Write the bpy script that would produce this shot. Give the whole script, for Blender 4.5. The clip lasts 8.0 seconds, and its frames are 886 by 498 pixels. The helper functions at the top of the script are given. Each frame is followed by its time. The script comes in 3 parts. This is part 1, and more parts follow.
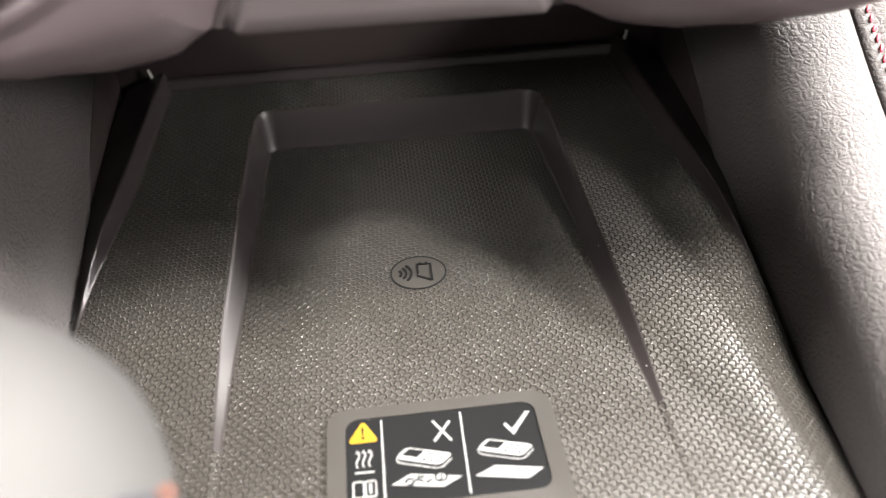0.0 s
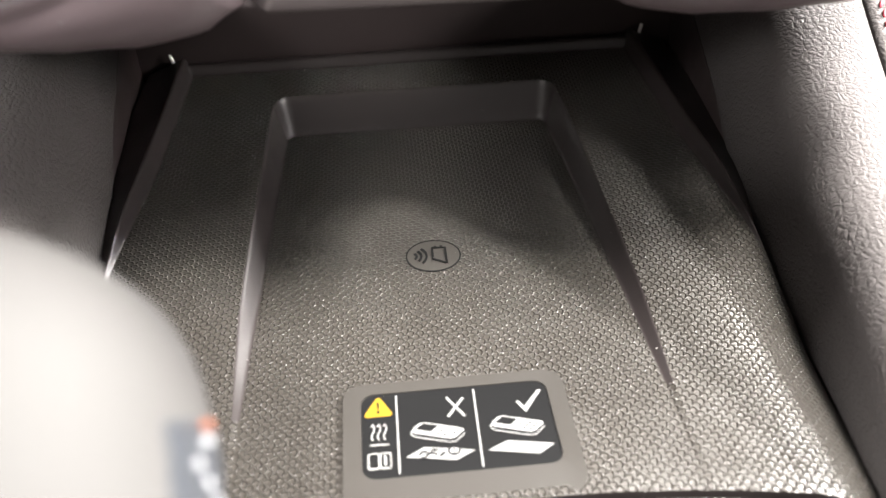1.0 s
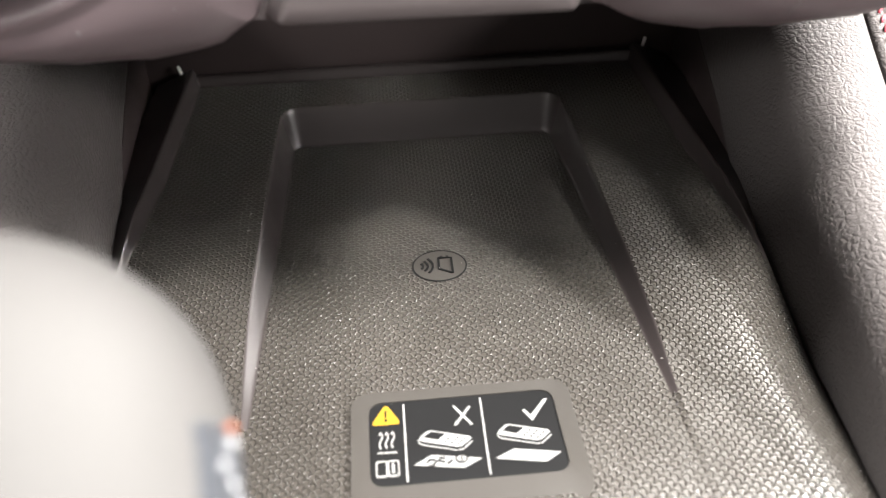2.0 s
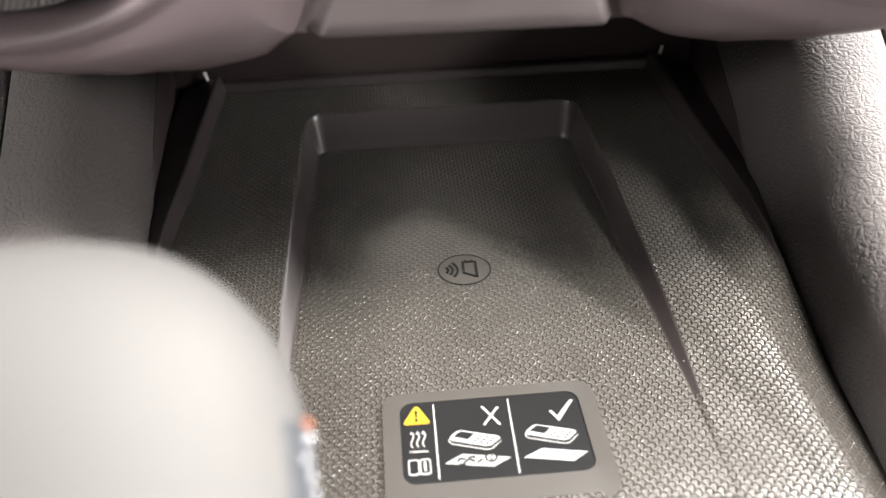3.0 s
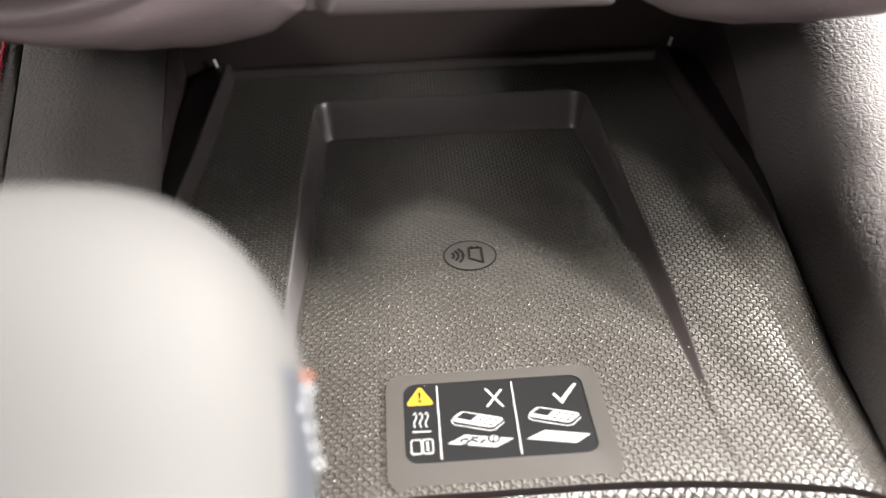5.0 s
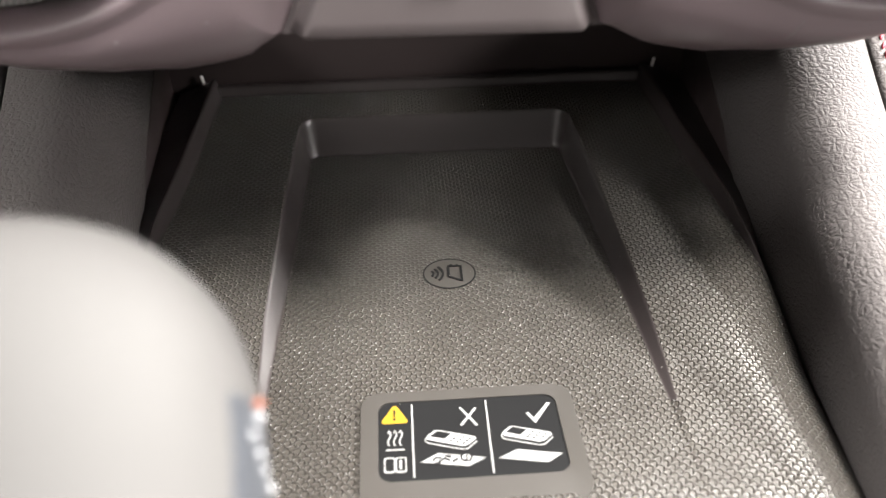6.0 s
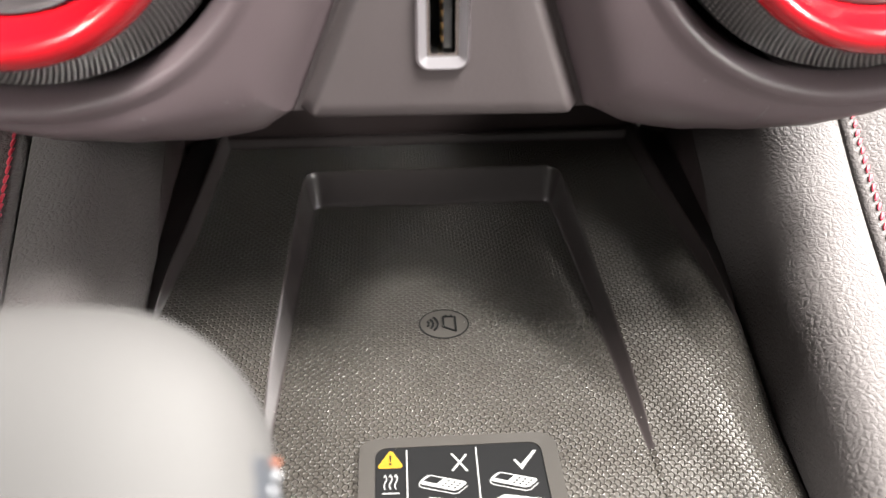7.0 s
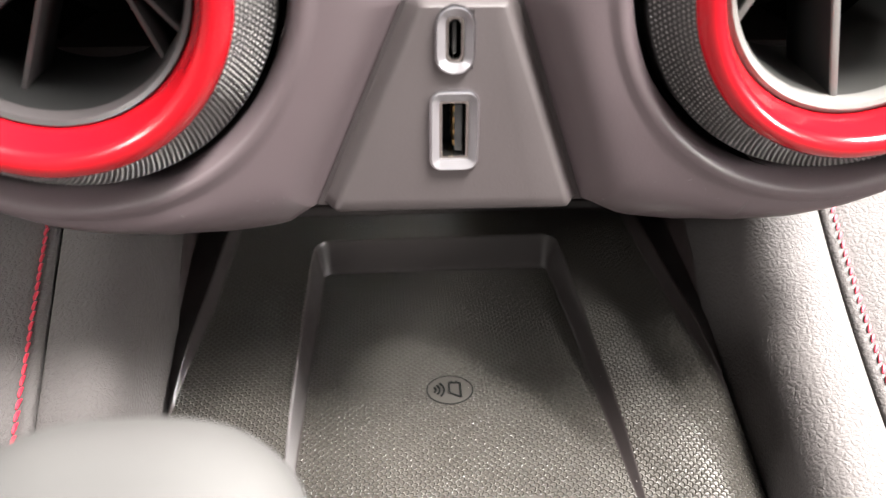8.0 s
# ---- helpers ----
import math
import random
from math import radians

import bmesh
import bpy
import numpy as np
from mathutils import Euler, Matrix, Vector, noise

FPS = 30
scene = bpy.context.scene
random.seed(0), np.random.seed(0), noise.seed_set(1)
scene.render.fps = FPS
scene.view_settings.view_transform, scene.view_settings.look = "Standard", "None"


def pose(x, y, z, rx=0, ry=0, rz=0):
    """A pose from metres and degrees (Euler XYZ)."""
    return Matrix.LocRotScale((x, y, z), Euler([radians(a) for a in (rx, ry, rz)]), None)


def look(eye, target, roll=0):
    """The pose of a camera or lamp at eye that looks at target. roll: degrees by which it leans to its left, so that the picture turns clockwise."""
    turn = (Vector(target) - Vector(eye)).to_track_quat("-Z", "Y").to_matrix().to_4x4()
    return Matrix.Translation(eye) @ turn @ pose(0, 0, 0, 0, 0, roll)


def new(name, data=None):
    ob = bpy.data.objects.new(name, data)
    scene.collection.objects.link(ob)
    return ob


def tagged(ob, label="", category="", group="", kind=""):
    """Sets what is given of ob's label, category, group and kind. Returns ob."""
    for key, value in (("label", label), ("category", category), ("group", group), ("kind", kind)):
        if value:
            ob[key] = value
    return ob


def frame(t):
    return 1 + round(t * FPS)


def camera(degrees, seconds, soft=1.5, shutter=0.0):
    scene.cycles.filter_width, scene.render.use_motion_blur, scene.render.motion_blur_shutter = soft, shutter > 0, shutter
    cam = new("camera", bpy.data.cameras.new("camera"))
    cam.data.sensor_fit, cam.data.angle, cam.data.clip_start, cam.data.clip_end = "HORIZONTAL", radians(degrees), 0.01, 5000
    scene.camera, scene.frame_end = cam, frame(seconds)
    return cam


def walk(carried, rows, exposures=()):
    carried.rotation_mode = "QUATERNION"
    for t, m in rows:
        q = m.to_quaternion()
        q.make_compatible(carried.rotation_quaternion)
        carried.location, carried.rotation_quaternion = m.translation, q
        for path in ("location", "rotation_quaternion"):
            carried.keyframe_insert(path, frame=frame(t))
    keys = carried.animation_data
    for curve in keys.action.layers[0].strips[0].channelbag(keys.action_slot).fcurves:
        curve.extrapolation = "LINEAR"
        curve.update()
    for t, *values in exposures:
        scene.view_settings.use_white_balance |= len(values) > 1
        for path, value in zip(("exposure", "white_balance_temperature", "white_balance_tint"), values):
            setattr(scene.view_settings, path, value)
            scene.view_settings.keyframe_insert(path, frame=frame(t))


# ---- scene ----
cam = camera(55.0, 8.0, 1.2)
cam.data.dof.use_dof, cam.data.dof.focus_distance, cam.data.dof.aperture_fstop = True, 0.215, 14.0
PATH = [
    (0, (-0.0072, -0.16442, 0.13185), (0.12007, 1.42425, -1.07642), -2.85),
    (0.5, (-0.01008, -0.16883, 0.1293), (0.10594, 1.42231, -1.07684), -2.52),
    (1, (-0.00966, -0.16984, 0.13072), (0.10045, 1.42227, -1.07471), -2.20),
    (1.5, (-0.00979, -0.17091, 0.13149), (0.10252, 1.42955, -1.06262), -2.07),
    (2.8, (-0.01657, -0.17332, 0.13228), (0.0944, 1.43795, -1.04734), -1.72),
    (3, (-0.01732, -0.17467, 0.13544), (0.08893, 1.43597, -1.04546), -1.84),
    (3.5, (-0.01717, -0.17508, 0.1346), (0.08126, 1.43678, -1.04532), -1.94),
    (4, (-0.01743, -0.17463, 0.13217), (0.07683, 1.43558, -1.05034), -1.77),
    (4.5, (-0.01808, -0.17603, 0.13115), (0.06834, 1.43388, -1.05237), -1.67),
    (5.8, (-0.01292, -0.17852, 0.13445), (0.07807, 1.45055, -1.0222), -1.24),
    (6, (-0.01234, -0.17849, 0.13472), (0.0822, 1.45154, -1.02031), -0.96),
    (6.5, (-0.01164, -0.17958, 0.13295), (0.08177, 1.4683, -0.99655), -0.55),
    (6.7, (-0.01582, -0.18353, 0.13992), (0.08419, 1.47278, -0.97663), -0.27),
    (7, (-0.01239, -0.18675, 0.14766), (0.09235, 1.48362, -0.94729), -0.02),
    (7.2, (-0.01156, -0.18896, 0.15239), (0.0954, 1.49689, -0.91834), 0.22),
    (7.5, (-0.01379, -0.18993, 0.15355), (0.11173, 1.50391, -0.90244), 0.28),
    (8, (-0.01706, -0.19488, 0.16501), (0.11019, 1.51996, -0.85634), 0.20),
]
walk(cam, [(t, look(eye, target, roll)) for t, eye, target, roll in PATH], [(0.0, 0.16), (0.5, 0.26), (1.5, 0.22), (3.0, 0.18), (4.5, 0.16), (6.5, 0.15), (7.0, 0.06), (7.5, 0.16), (8.0, 0.26)])

# ---- world and light ----
world = bpy.data.worlds.new("showroom_air")
scene.world = world
world.use_nodes = True
wn = world.node_tree.nodes
wn["Background"].inputs[0].default_value = (1.0, 0.97, 0.94, 1)
wn["Background"].inputs[1].default_value = 0.0


def area_lamp(name, eye, target, w, h, power, colour=(1, 0.97, 0.92)):
    d = bpy.data.lights.new(name, "AREA")
    d.shape, d.size, d.size_y, d.energy, d.color = "RECTANGLE", w, h, power, colour
    ob = new(name, d)
    ob.matrix_world = look(eye, target)
    return ob


def unseen_lamp(el, az, dist, w, h, strength, colour=(1, 0.97, 0.93)):
    """Added lamp out of view, no window is built: el and az in degrees, az 0 behind the camera, 90 to its right."""
    e, a = radians(el), radians(az)
    d = Vector((math.cos(e) * math.sin(a), -math.cos(e) * math.cos(a), math.sin(e)))
    area_lamp("unseen_lamp", d * dist, (0, 0, 0), w, h, strength * dist * dist, colour)


# lamps placed by fitting brightness, not at any built opening
unseen_lamp(44, 116, 3.0, 0.50, 0.34, 24)
unseen_lamp(58, 108, 3.0, 0.80, 0.50, 20)
unseen_lamp(20.5, 115, 3.0, 0.24, 0.24, 34)
# four weak fills, added to lift the leather and the fascia
unseen_lamp(17, 60, 3.0, 0.60, 0.24, 9)
unseen_lamp(34, 267, 3.0, 0.50, 0.30, 9)
unseen_lamp(24, 312, 3.0, 0.50, 0.24, 4)
unseen_lamp(54, 20, 3.0, 1.00, 0.50, 3)
unseen_lamp(30, 117, 3.0, 0.20, 0.12, 46)
unseen_lamp(65, 54, 3.0, 1.10, 0.50, 66)


# ---- materials ----
class Nodes:
    """Short hand for building a node material."""

    def __init__(self, name):
        self.mat = bpy.data.materials.new(name)
        self.mat.use_nodes = True
        self.t = self.mat.node_tree
        self.bsdf = self.t.nodes["Principled BSDF"]

    def node(self, kind):
        return self.t.nodes.new(kind)

    def put(self, sock, value):
        if isinstance(value, bpy.types.NodeSocket):
            self.t.links.new(value, sock)
        elif hasattr(value, "__len__") and len(value) == 3 and sock.type == "RGBA":
            sock.default_value = (*value, 1)
        else:
            sock.default_value = value

    def set(self, **values):
        for k, v in values.items():
            self.put(self.bsdf.inputs[k.replace("_", " ")], v)
        return self

    def math(self, op, a, b=0.0, c=0.0):
        n = self.node("ShaderNodeMath")
        n.operation = op
        for i, v in enumerate((a, b, c)):
            self.put(n.inputs[i], v)
        return n.outputs[0]

    def coords(self):
        return self.node("ShaderNodeTexCoord").outputs["Object"]

    def split(self, vec):
        n = self.node("ShaderNodeSeparateXYZ")
        self.put(n.inputs[0], vec)
        return n.outputs

    def noise(self, scale, detail=3.0, rough=0.55, vec=None):
        n = self.node("ShaderNodeTexNoise")
        self.put(n.inputs["Vector"], vec if vec is not None else self.coords())
        n.inputs["Scale"].default_value, n.inputs["Detail"].default_value, n.inputs["Roughness"].default_value = scale, detail, rough
        return n.outputs[0]

    def voronoi(self, scale, feature="DISTANCE_TO_EDGE", vec=None):
        n = self.node("ShaderNodeTexVoronoi")
        n.feature = feature
        self.put(n.inputs["Vector"], vec if vec is not None else self.coords())
        n.inputs["Scale"].default_value = scale
        return n.outputs[0]

    def span(self, v, lo, hi, a=0.0, b=1.0):
        n = self.node("ShaderNodeMapRange")
        for i, x in enumerate((v, lo, hi, a, b)):
            self.put(n.inputs[i], x)
        return n.outputs[0]

    def mix(self, f, a, b):
        n = self.node("ShaderNodeMix")
        n.data_type = "RGBA"
        self.put(n.inputs[0], f), self.put(n.inputs[6], a), self.put(n.inputs[7], b)
        return n.outputs[2]

    def bump(self, height, distance, strength=1.0):
        n = self.node("ShaderNodeBump")
        self.put(n.inputs["Height"], height)
        n.inputs["Distance"].default_value, n.inputs["Strength"].default_value = distance, strength
        self.put(self.bsdf.inputs["Normal"], n.outputs[0])
        return self


def plastic(name, colour, rough=0.5, grain=2500, depth=0.00006, vary=0.15, spec=0.5):
    m = Nodes(name)
    big = m.noise(18, 3)
    fine = m.noise(grain, 2)
    dark = tuple(c * (1 - vary) for c in colour)
    lite = tuple(min(1, c * (1 + vary)) for c in colour)
    m.set(Base_Color=m.mix(big, dark, lite), Roughness=m.span(m.noise(60, 4), 0.3, 0.7, rough - 0.06, rough + 0.06), Specular_IOR_Level=spec)
    if depth:
        m.bump(fine, depth, 0.6)
    return m.mat


def knit_plastic():
    """Moulded plastic with staggered rows of small dimples in a raised net."""
    m = Nodes("knit_grain_plastic")
    co = m.coords()
    warp = m.math("MULTIPLY", m.math("SUBTRACT", m.noise(260, 2, vec=co), 0.5), 0.0003)
    warp2 = m.math("MULTIPLY", m.math("SUBTRACT", m.noise(330, 2, vec=co), 0.5), 0.0003)
    x, y, z = m.split(co)
    x, y = m.math("ADD", x, warp), m.math("ADD", y, warp2)

    def scale(shift):
        """Height of a thin raised arc round the far side of each cell."""
        u = m.math("ADD", m.math("DIVIDE", x, 0.00225), shift)
        v = m.math("ADD", m.math("DIVIDE", y, 0.00222), shift)
        a = m.math("MULTIPLY", m.math("SUBTRACT", m.math("FRACT", u), 0.5), 2.25)
        b = m.math("MULTIPLY", m.math("SUBTRACT", m.math("FRACT", v), 0.5), 2.22)
        d = m.math("SQRT", m.math("ADD", m.math("MULTIPLY", a, a), m.math("MULTIPLY", b, b)))
        ridge = m.math("SUBTRACT", 1.0, m.math("DIVIDE", m.math("ABSOLUTE", m.math("SUBTRACT", d, 0.76)), 0.25))
        ridge = m.span(ridge, 0.0, 1.0, 0.0, 1.0)
        side = m.span(m.math("ADD", b, m.math("MULTIPLY", a, 0.45)), -0.45, 0.40, 0.06, 1.0)
        return m.math("MULTIPLY", m.math("SQRT", ridge), side)

    net = m.math("MAXIMUM", scale(0.0), scale(0.5))
    grit = m.math("MULTIPLY", m.noise(1500, 3, vec=co), 0.14)
    big = m.noise(22, 3, vec=co)
    m.set(Base_Color=m.mix(big, (0.023, 0.0200, 0.0170), (0.034, 0.0300, 0.0255)), Roughness=m.span(m.noise(90, 3, vec=co), 0.3, 0.7, 0.33, 0.40), Specular_IOR_Level=0.62)
    m.bump(m.math("ADD", net, grit), 0.00066, 1.0)
    return m.mat


def leather(name, colour, rough=0.42):
    m = Nodes(name)
    co = m.coords()
    warp = m.node("ShaderNodeVectorMath")
    warp.operation = "MULTIPLY_ADD"
    nz = m.node("ShaderNodeTexNoise")
    m.put(nz.inputs["Vector"], co)
    nz.inputs["Scale"].default_value = 380
    m.put(warp.inputs[0], nz.outputs[1])
    warp.inputs[1].default_value = (0.0012, 0.0012, 0.0012)
    m.put(warp.inputs[2], co)
    plates = m.span(m.voronoi(540, vec=warp.outputs[0]), 0.0, 0.30, 0.0, 1.0)
    wrinkles = m.span(m.voronoi(1000, vec=warp.outputs[0]), 0.0, 0.22, 0.0, 1.0)
    height = m.math("ADD", m.math("ADD", plates, m.math("MULTIPLY", wrinkles, 0.45)), m.math("MULTIPLY", m.noise(2600, 2, vec=co), 0.25))
    big = m.noise(14, 3, vec=co)
    m.set(Base_Color=m.mix(big, tuple(c * 0.86 for c in colour), tuple(c * 1.14 for c in colour)), Roughness=m.span(m.noise(70, 3, vec=co), 0.3, 0.7, rough - 0.05, rough + 0.06), Specular_IOR_Level=0.06)
    m.bump(height, 0.00018, 0.9)
    return m.mat


def plain(name, colour, rough=0.5, metal=0.0, coat=0.0, spec=0.5):
    m = Nodes(name)
    big = m.noise(300, 3)
    m.set(Base_Color=m.mix(big, tuple(c * 0.93 for c in colour), tuple(min(1, c * 1.05) for c in colour)), Roughness=rough, Metallic=metal, Coat_Weight=coat, Specular_IOR_Level=spec)
    return m.mat


M_KNIT = knit_plastic()
M_SMOOTH = plastic("smooth_black_plastic", (0.021, 0.0170, 0.0168), 0.36, 1400, 0.00004)
M_DARK = plastic("matt_black_plastic", (0.026, 0.0185, 0.0185), 0.6, 2500, 0.00006, 0.15, 0.35)
M_FASCIA = plastic("soft_touch_grey_plastic", (0.085, 0.065, 0.070), 0.42, 1800, 0.00005)
M_PANEL = plastic("centre_panel_grey_plastic", (0.066, 0.055, 0.056), 0.5, 1800, 0.00005)
M_GROOVE = plastic("groove_shade_plastic", (0.036, 0.029, 0.030), 0.55, 1800, 0.00005)
M_LEATHER = leather("black_grain_leather", (0.063, 0.0575, 0.0565), 0.60)
M_KNURL = plain("knurled_plastic", (0.19, 0.180, 0.178), 0.36)
M_COLLAR = plain("collar_plastic", (0.035, 0.033, 0.033), 0.5)
M_RED = plain("glossy_red_paint", (0.36, 0.004, 0.010), 0.24, 0.0, 0.35)
# right vent's lip, funnel and fin edges are coloured lighter, as if lit
M_BEZEL_LIT = plain("vent_bezel_lit_grey", (0.19, 0.186, 0.178), 0.3)
M_FUNNEL_LIT = plain("vent_funnel_lit_grey", (0.050, 0.049, 0.047), 0.4)
M_FUNNEL_DIM = plain("vent_funnel_shaded_grey", (0.011, 0.011, 0.011), 0.45)
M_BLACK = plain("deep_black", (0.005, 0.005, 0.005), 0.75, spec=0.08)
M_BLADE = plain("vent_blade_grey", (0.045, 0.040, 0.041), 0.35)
M_FIN_LIT = plain("vent_fin_lit_grey", (0.16, 0.155, 0.15), 0.35)
M_SATIN = plain("satin_silver_surround", (0.30, 0.285, 0.30), 0.32, 0.6)
M_STEEL = plain("socket_steel", (0.6, 0.58, 0.55), 0.25, 1.0)
M_TONGUE = plain("socket_tongue_grey", (0.035, 0.035, 0.036), 0.5)
M_SCRATCH = plain("pale_scratch", (0.13, 0.122, 0.122), 0.6)
M_GOLD = plain("contact_gold", (0.75, 0.5, 0.2), 0.3, 1.0)
M_STITCH = plain("red_thread", (0.32, 0.012, 0.030), 0.6)
M_FRAME = plastic("label_frame_plastic", (0.028, 0.0255, 0.023), 0.42, 2500, 0.00003, 0.15, 0.26)
M_BADGE = plastic("badge_plastic", (0.030, 0.027, 0.024), 0.48, 2500, 0.00003, 0.15, 0.34)
M_LABEL = plain("glossy_black_label", (0.007, 0.007, 0.0072), 0.30, spec=0.22)
M_WHITE = plain("white_print", (0.16, 0.16, 0.157), 0.55, spec=0.3)
M_YELLOW = plain("yellow_print", (0.16, 0.096, 0.006), 0.5, spec=0.3)
M_KNOB = plastic("satin_knob_cap", (0.047, 0.0455, 0.0445), 0.72, 900, 0.00002, 0.05, 0.10)
M_CHROME = plain("dark_chrome", (0.55, 0.57, 0.60), 0.16, 1.0)
M_TRIM = plain("smoked_side_window", (0.022, 0.024, 0.028), 0.45, spec=0.3)
M_MARK = plain("bright_white_mark", (0.16, 0.162, 0.17), 0.4)
M_ORANGE = plain("orange_mark", (0.15, 0.040, 0.014), 0.4)
M_HEAD = plastic("dark_headlining", (0.10, 0.096, 0.094), 0.9)
M_PEG = plain("pale_peg_plastic", (0.7, 0.69, 0.66), 0.4)
M_DUST = plain("dust", (0.30, 0.29, 0.27), 0.8)


# ---- mesh helpers ----
def smooth(me, angle=None):
    for p in me.polygons:
        p.use_smooth = True
    if angle is not None:
        me.set_sharp_from_angle(angle=radians(angle))


def obj(name, verts, faces, mats, parent=None, label="", angle=40, slots=None):
    me = bpy.data.meshes.new(name)
    me.from_pydata([tuple(v) for v in verts], [], faces)
    for mt in mats if isinstance(mats, (list, tuple)) else [mats]:
        me.materials.append(mt)
    if slots:
        for p, s in zip(me.polygons, slots):
            p.material_index = s
    smooth(me, angle)
    ob = new(name, me)
    if parent is not None:
        ob.parent = parent
    if label:
        tagged(ob, label)
    return ob


def part(name, bm, mat, parent, label="", angle=40):
    bmesh.ops.recalc_face_normals(bm, faces=bm.faces)
    me = bpy.data.meshes.new(name)
    bm.to_mesh(me)
    bm.free()
    me.materials.append(mat)
    smooth(me, angle)
    ob = new(name, me)
    ob.parent = parent
    if label:
        tagged(ob, label)
    return ob


def empty(name, m, label, category, group="", kind=""):
    ob = new(name)
    ob.empty_display_size = 0.01
    ob.matrix_world = m
    return tagged(ob, label, category, group, kind)


def grid_faces(nu, nv, wrap=False):
    """Faces of nu rows of nv points."""
    out = []
    for i in range(nu - 1):
        for j in range(nv if wrap else nv - 1):
            k = (j + 1) % nv
            out.append((i * nv + j, i * nv + k, (i + 1) * nv + k, (i + 1) * nv + j))
    return out


def box_bm(x0, x1, y0, y1, z0, z1, bevel=0.0, seg=2):
    bm = bmesh.new()
    bmesh.ops.create_cube(bm, size=1)
    for v in bm.verts:
        v.co = Vector(((x0 + x1) / 2 + v.co.x * (x1 - x0), (y0 + y1) / 2 + v.co.y * (y1 - y0), (z0 + z1) / 2 + v.co.z * (z1 - z0)))
    if bevel:
        bmesh.ops.bevel(bm, geom=bm.edges[:], offset=bevel, segments=seg, affect="EDGES", profile=0.5)
    return bm


def prism_bm(outline, z0, z1, bevel=0.0):
    """A flat piece with the given outline in x and y, from z0 up to z1."""
    bm = bmesh.new()
    low = [bm.verts.new((x, y, z0)) for x, y in outline]
    top = [bm.verts.new((x, y, z1)) for x, y in outline]
    n = len(outline)
    cap = bm.faces.new(top)
    bm.faces.new(low[::-1])
    for i in range(n):
        bm.faces.new((low[i], low[(i + 1) % n], top[(i + 1) % n], top[i]))
    if bevel:
        bmesh.ops.bevel(bm, geom=list(cap.edges), offset=bevel, segments=2, affect="EDGES", profile=0.5)
    return bm


def round_rect(x0, x1, y0, y1, r, n=6):
    pts = []
    for cx, cy, a in ((x1 - r, y1 - r, 0), (x0 + r, y1 - r, 90), (x0 + r, y0 + r, 180), (x1 - r, y0 + r, 270)):
        for i in range(n + 1):
            t = radians(a + 90 * i / n)
            pts.append((cx + r * math.cos(t), cy + r * math.sin(t)))
    return pts


def frame_bm(outer, inner, z0, z1, zin=None):
    """A flat frame between two outlines with the same number of points."""
    zin = z1 if zin is None else zin
    bm = bmesh.new()
    loops = [[bm.verts.new((x, y, z)) for x, y in ring] for ring, z in ((outer, z0), (outer, z1), (inner, zin), (inner, z0))]
    n = len(outer)
    for a, b in zip(loops, loops[1:]):
        for i in range(n):
            bm.faces.new((a[i], a[(i + 1) % n], b[(i + 1) % n], b[i]))
    return bm


def stroke_bm(points, width, z0, z1):
    """A flat band of even width along a line of points."""
    p = [Vector((x, y)) for x, y in points]
    left, right = [], []
    for i, c in enumerate(p):
        a, b = p[max(0, i - 1)], p[min(len(p) - 1, i + 1)]
        d = (b - a).normalized()
        n = Vector((-d.y, d.x)) * width / 2
        left.append(c + n), right.append(c - n)
    bm = bmesh.new()
    rows = []
    for l, r in zip(left, right):
        rows.append([bm.verts.new((*l, z0)), bm.verts.new((*l, z1)), bm.verts.new((*r, z1)), bm.verts.new((*r, z0))])
    for a, b in zip(rows, rows[1:]):
        for i in range(3):
            bm.faces.new((a[i], a[i + 1], b[i + 1], b[i]))
    bm.faces.new(rows[0])
    bm.faces.new(rows[-1][::-1])
    return bm


def lathe(name, profile, mat, parent, n=96, label="", angle=35):
    """Turns (radius, y) points round the y axis."""
    verts = [(r * math.cos(2 * math.pi * k / n), y, r * math.sin(2 * math.pi * k / n)) for r, y in profile for k in range(n)]
    return obj(name, verts, grid_faces(len(profile), n, True), mat, parent, label, angle)


def lerp(a, b, t):
    return a + (b - a) * t


def ease(t):
    t = max(0.0, min(1.0, t))
    return t * t * (3 - 2 * t)


def table(x, pairs):
    """Straight lines between the given (x, y) pairs."""
    for (a, u), (b, v) in zip(pairs, pairs[1:]):
        if x <= b:
            return u + (v - u) * (x - a) / (b - a)
    return pairs[-1][1]


# ---- charging tray ----
def recess_edge(y):
    return 0.0400 + 0.0040 * max(0.0, min(1.0, (0.067 - y) / 0.117))


def rim_height(y):
    t = (y + 0.054) / 0.122
    return 0.012 * (t if t > 0.12 else max(0.0, 0.12 * math.exp((t - 0.12) / 0.12)) if t > -0.4 else 0.0)


def wall_width(y):
    """How wide the slope at the side of the recess is."""
    return table(y, [(-0.10, 0.0010), (-0.056, 0.0012), (-0.040, 0.0026), (-0.019, 0.0040), (0.044, 0.0040), (0.070, 0.0032)])


def outer_edge(y):
    return table(y, [(-0.10, 0.0764), (-0.076, 0.0768), (-0.060, 0.0785), (-0.048, 0.0796), (-0.03, 0.0808), (-0.01, 0.0804), (0.03, 0.0777), (0.088, 0.0735)])


def flank(t, f=0.2):
    """0 to 1 along a straight slope with a fillet of length f at its foot and its top."""
    t = max(0.0, min(1.0, t))
    k = 1 / (1 - f)
    if t < f:
        return k * t * t / (2 * f)
    if t > 1 - f:
        return 1 - k * (1 - t) ** 2 / (2 * f)
    return k * (t - f / 2)


def lip_width(y):
    return 0.0004 + 0.0040 * max(0.0, min(1.0, (y + 0.014) / 0.05))


BACK, CORNER = 0.0664, 0.0024


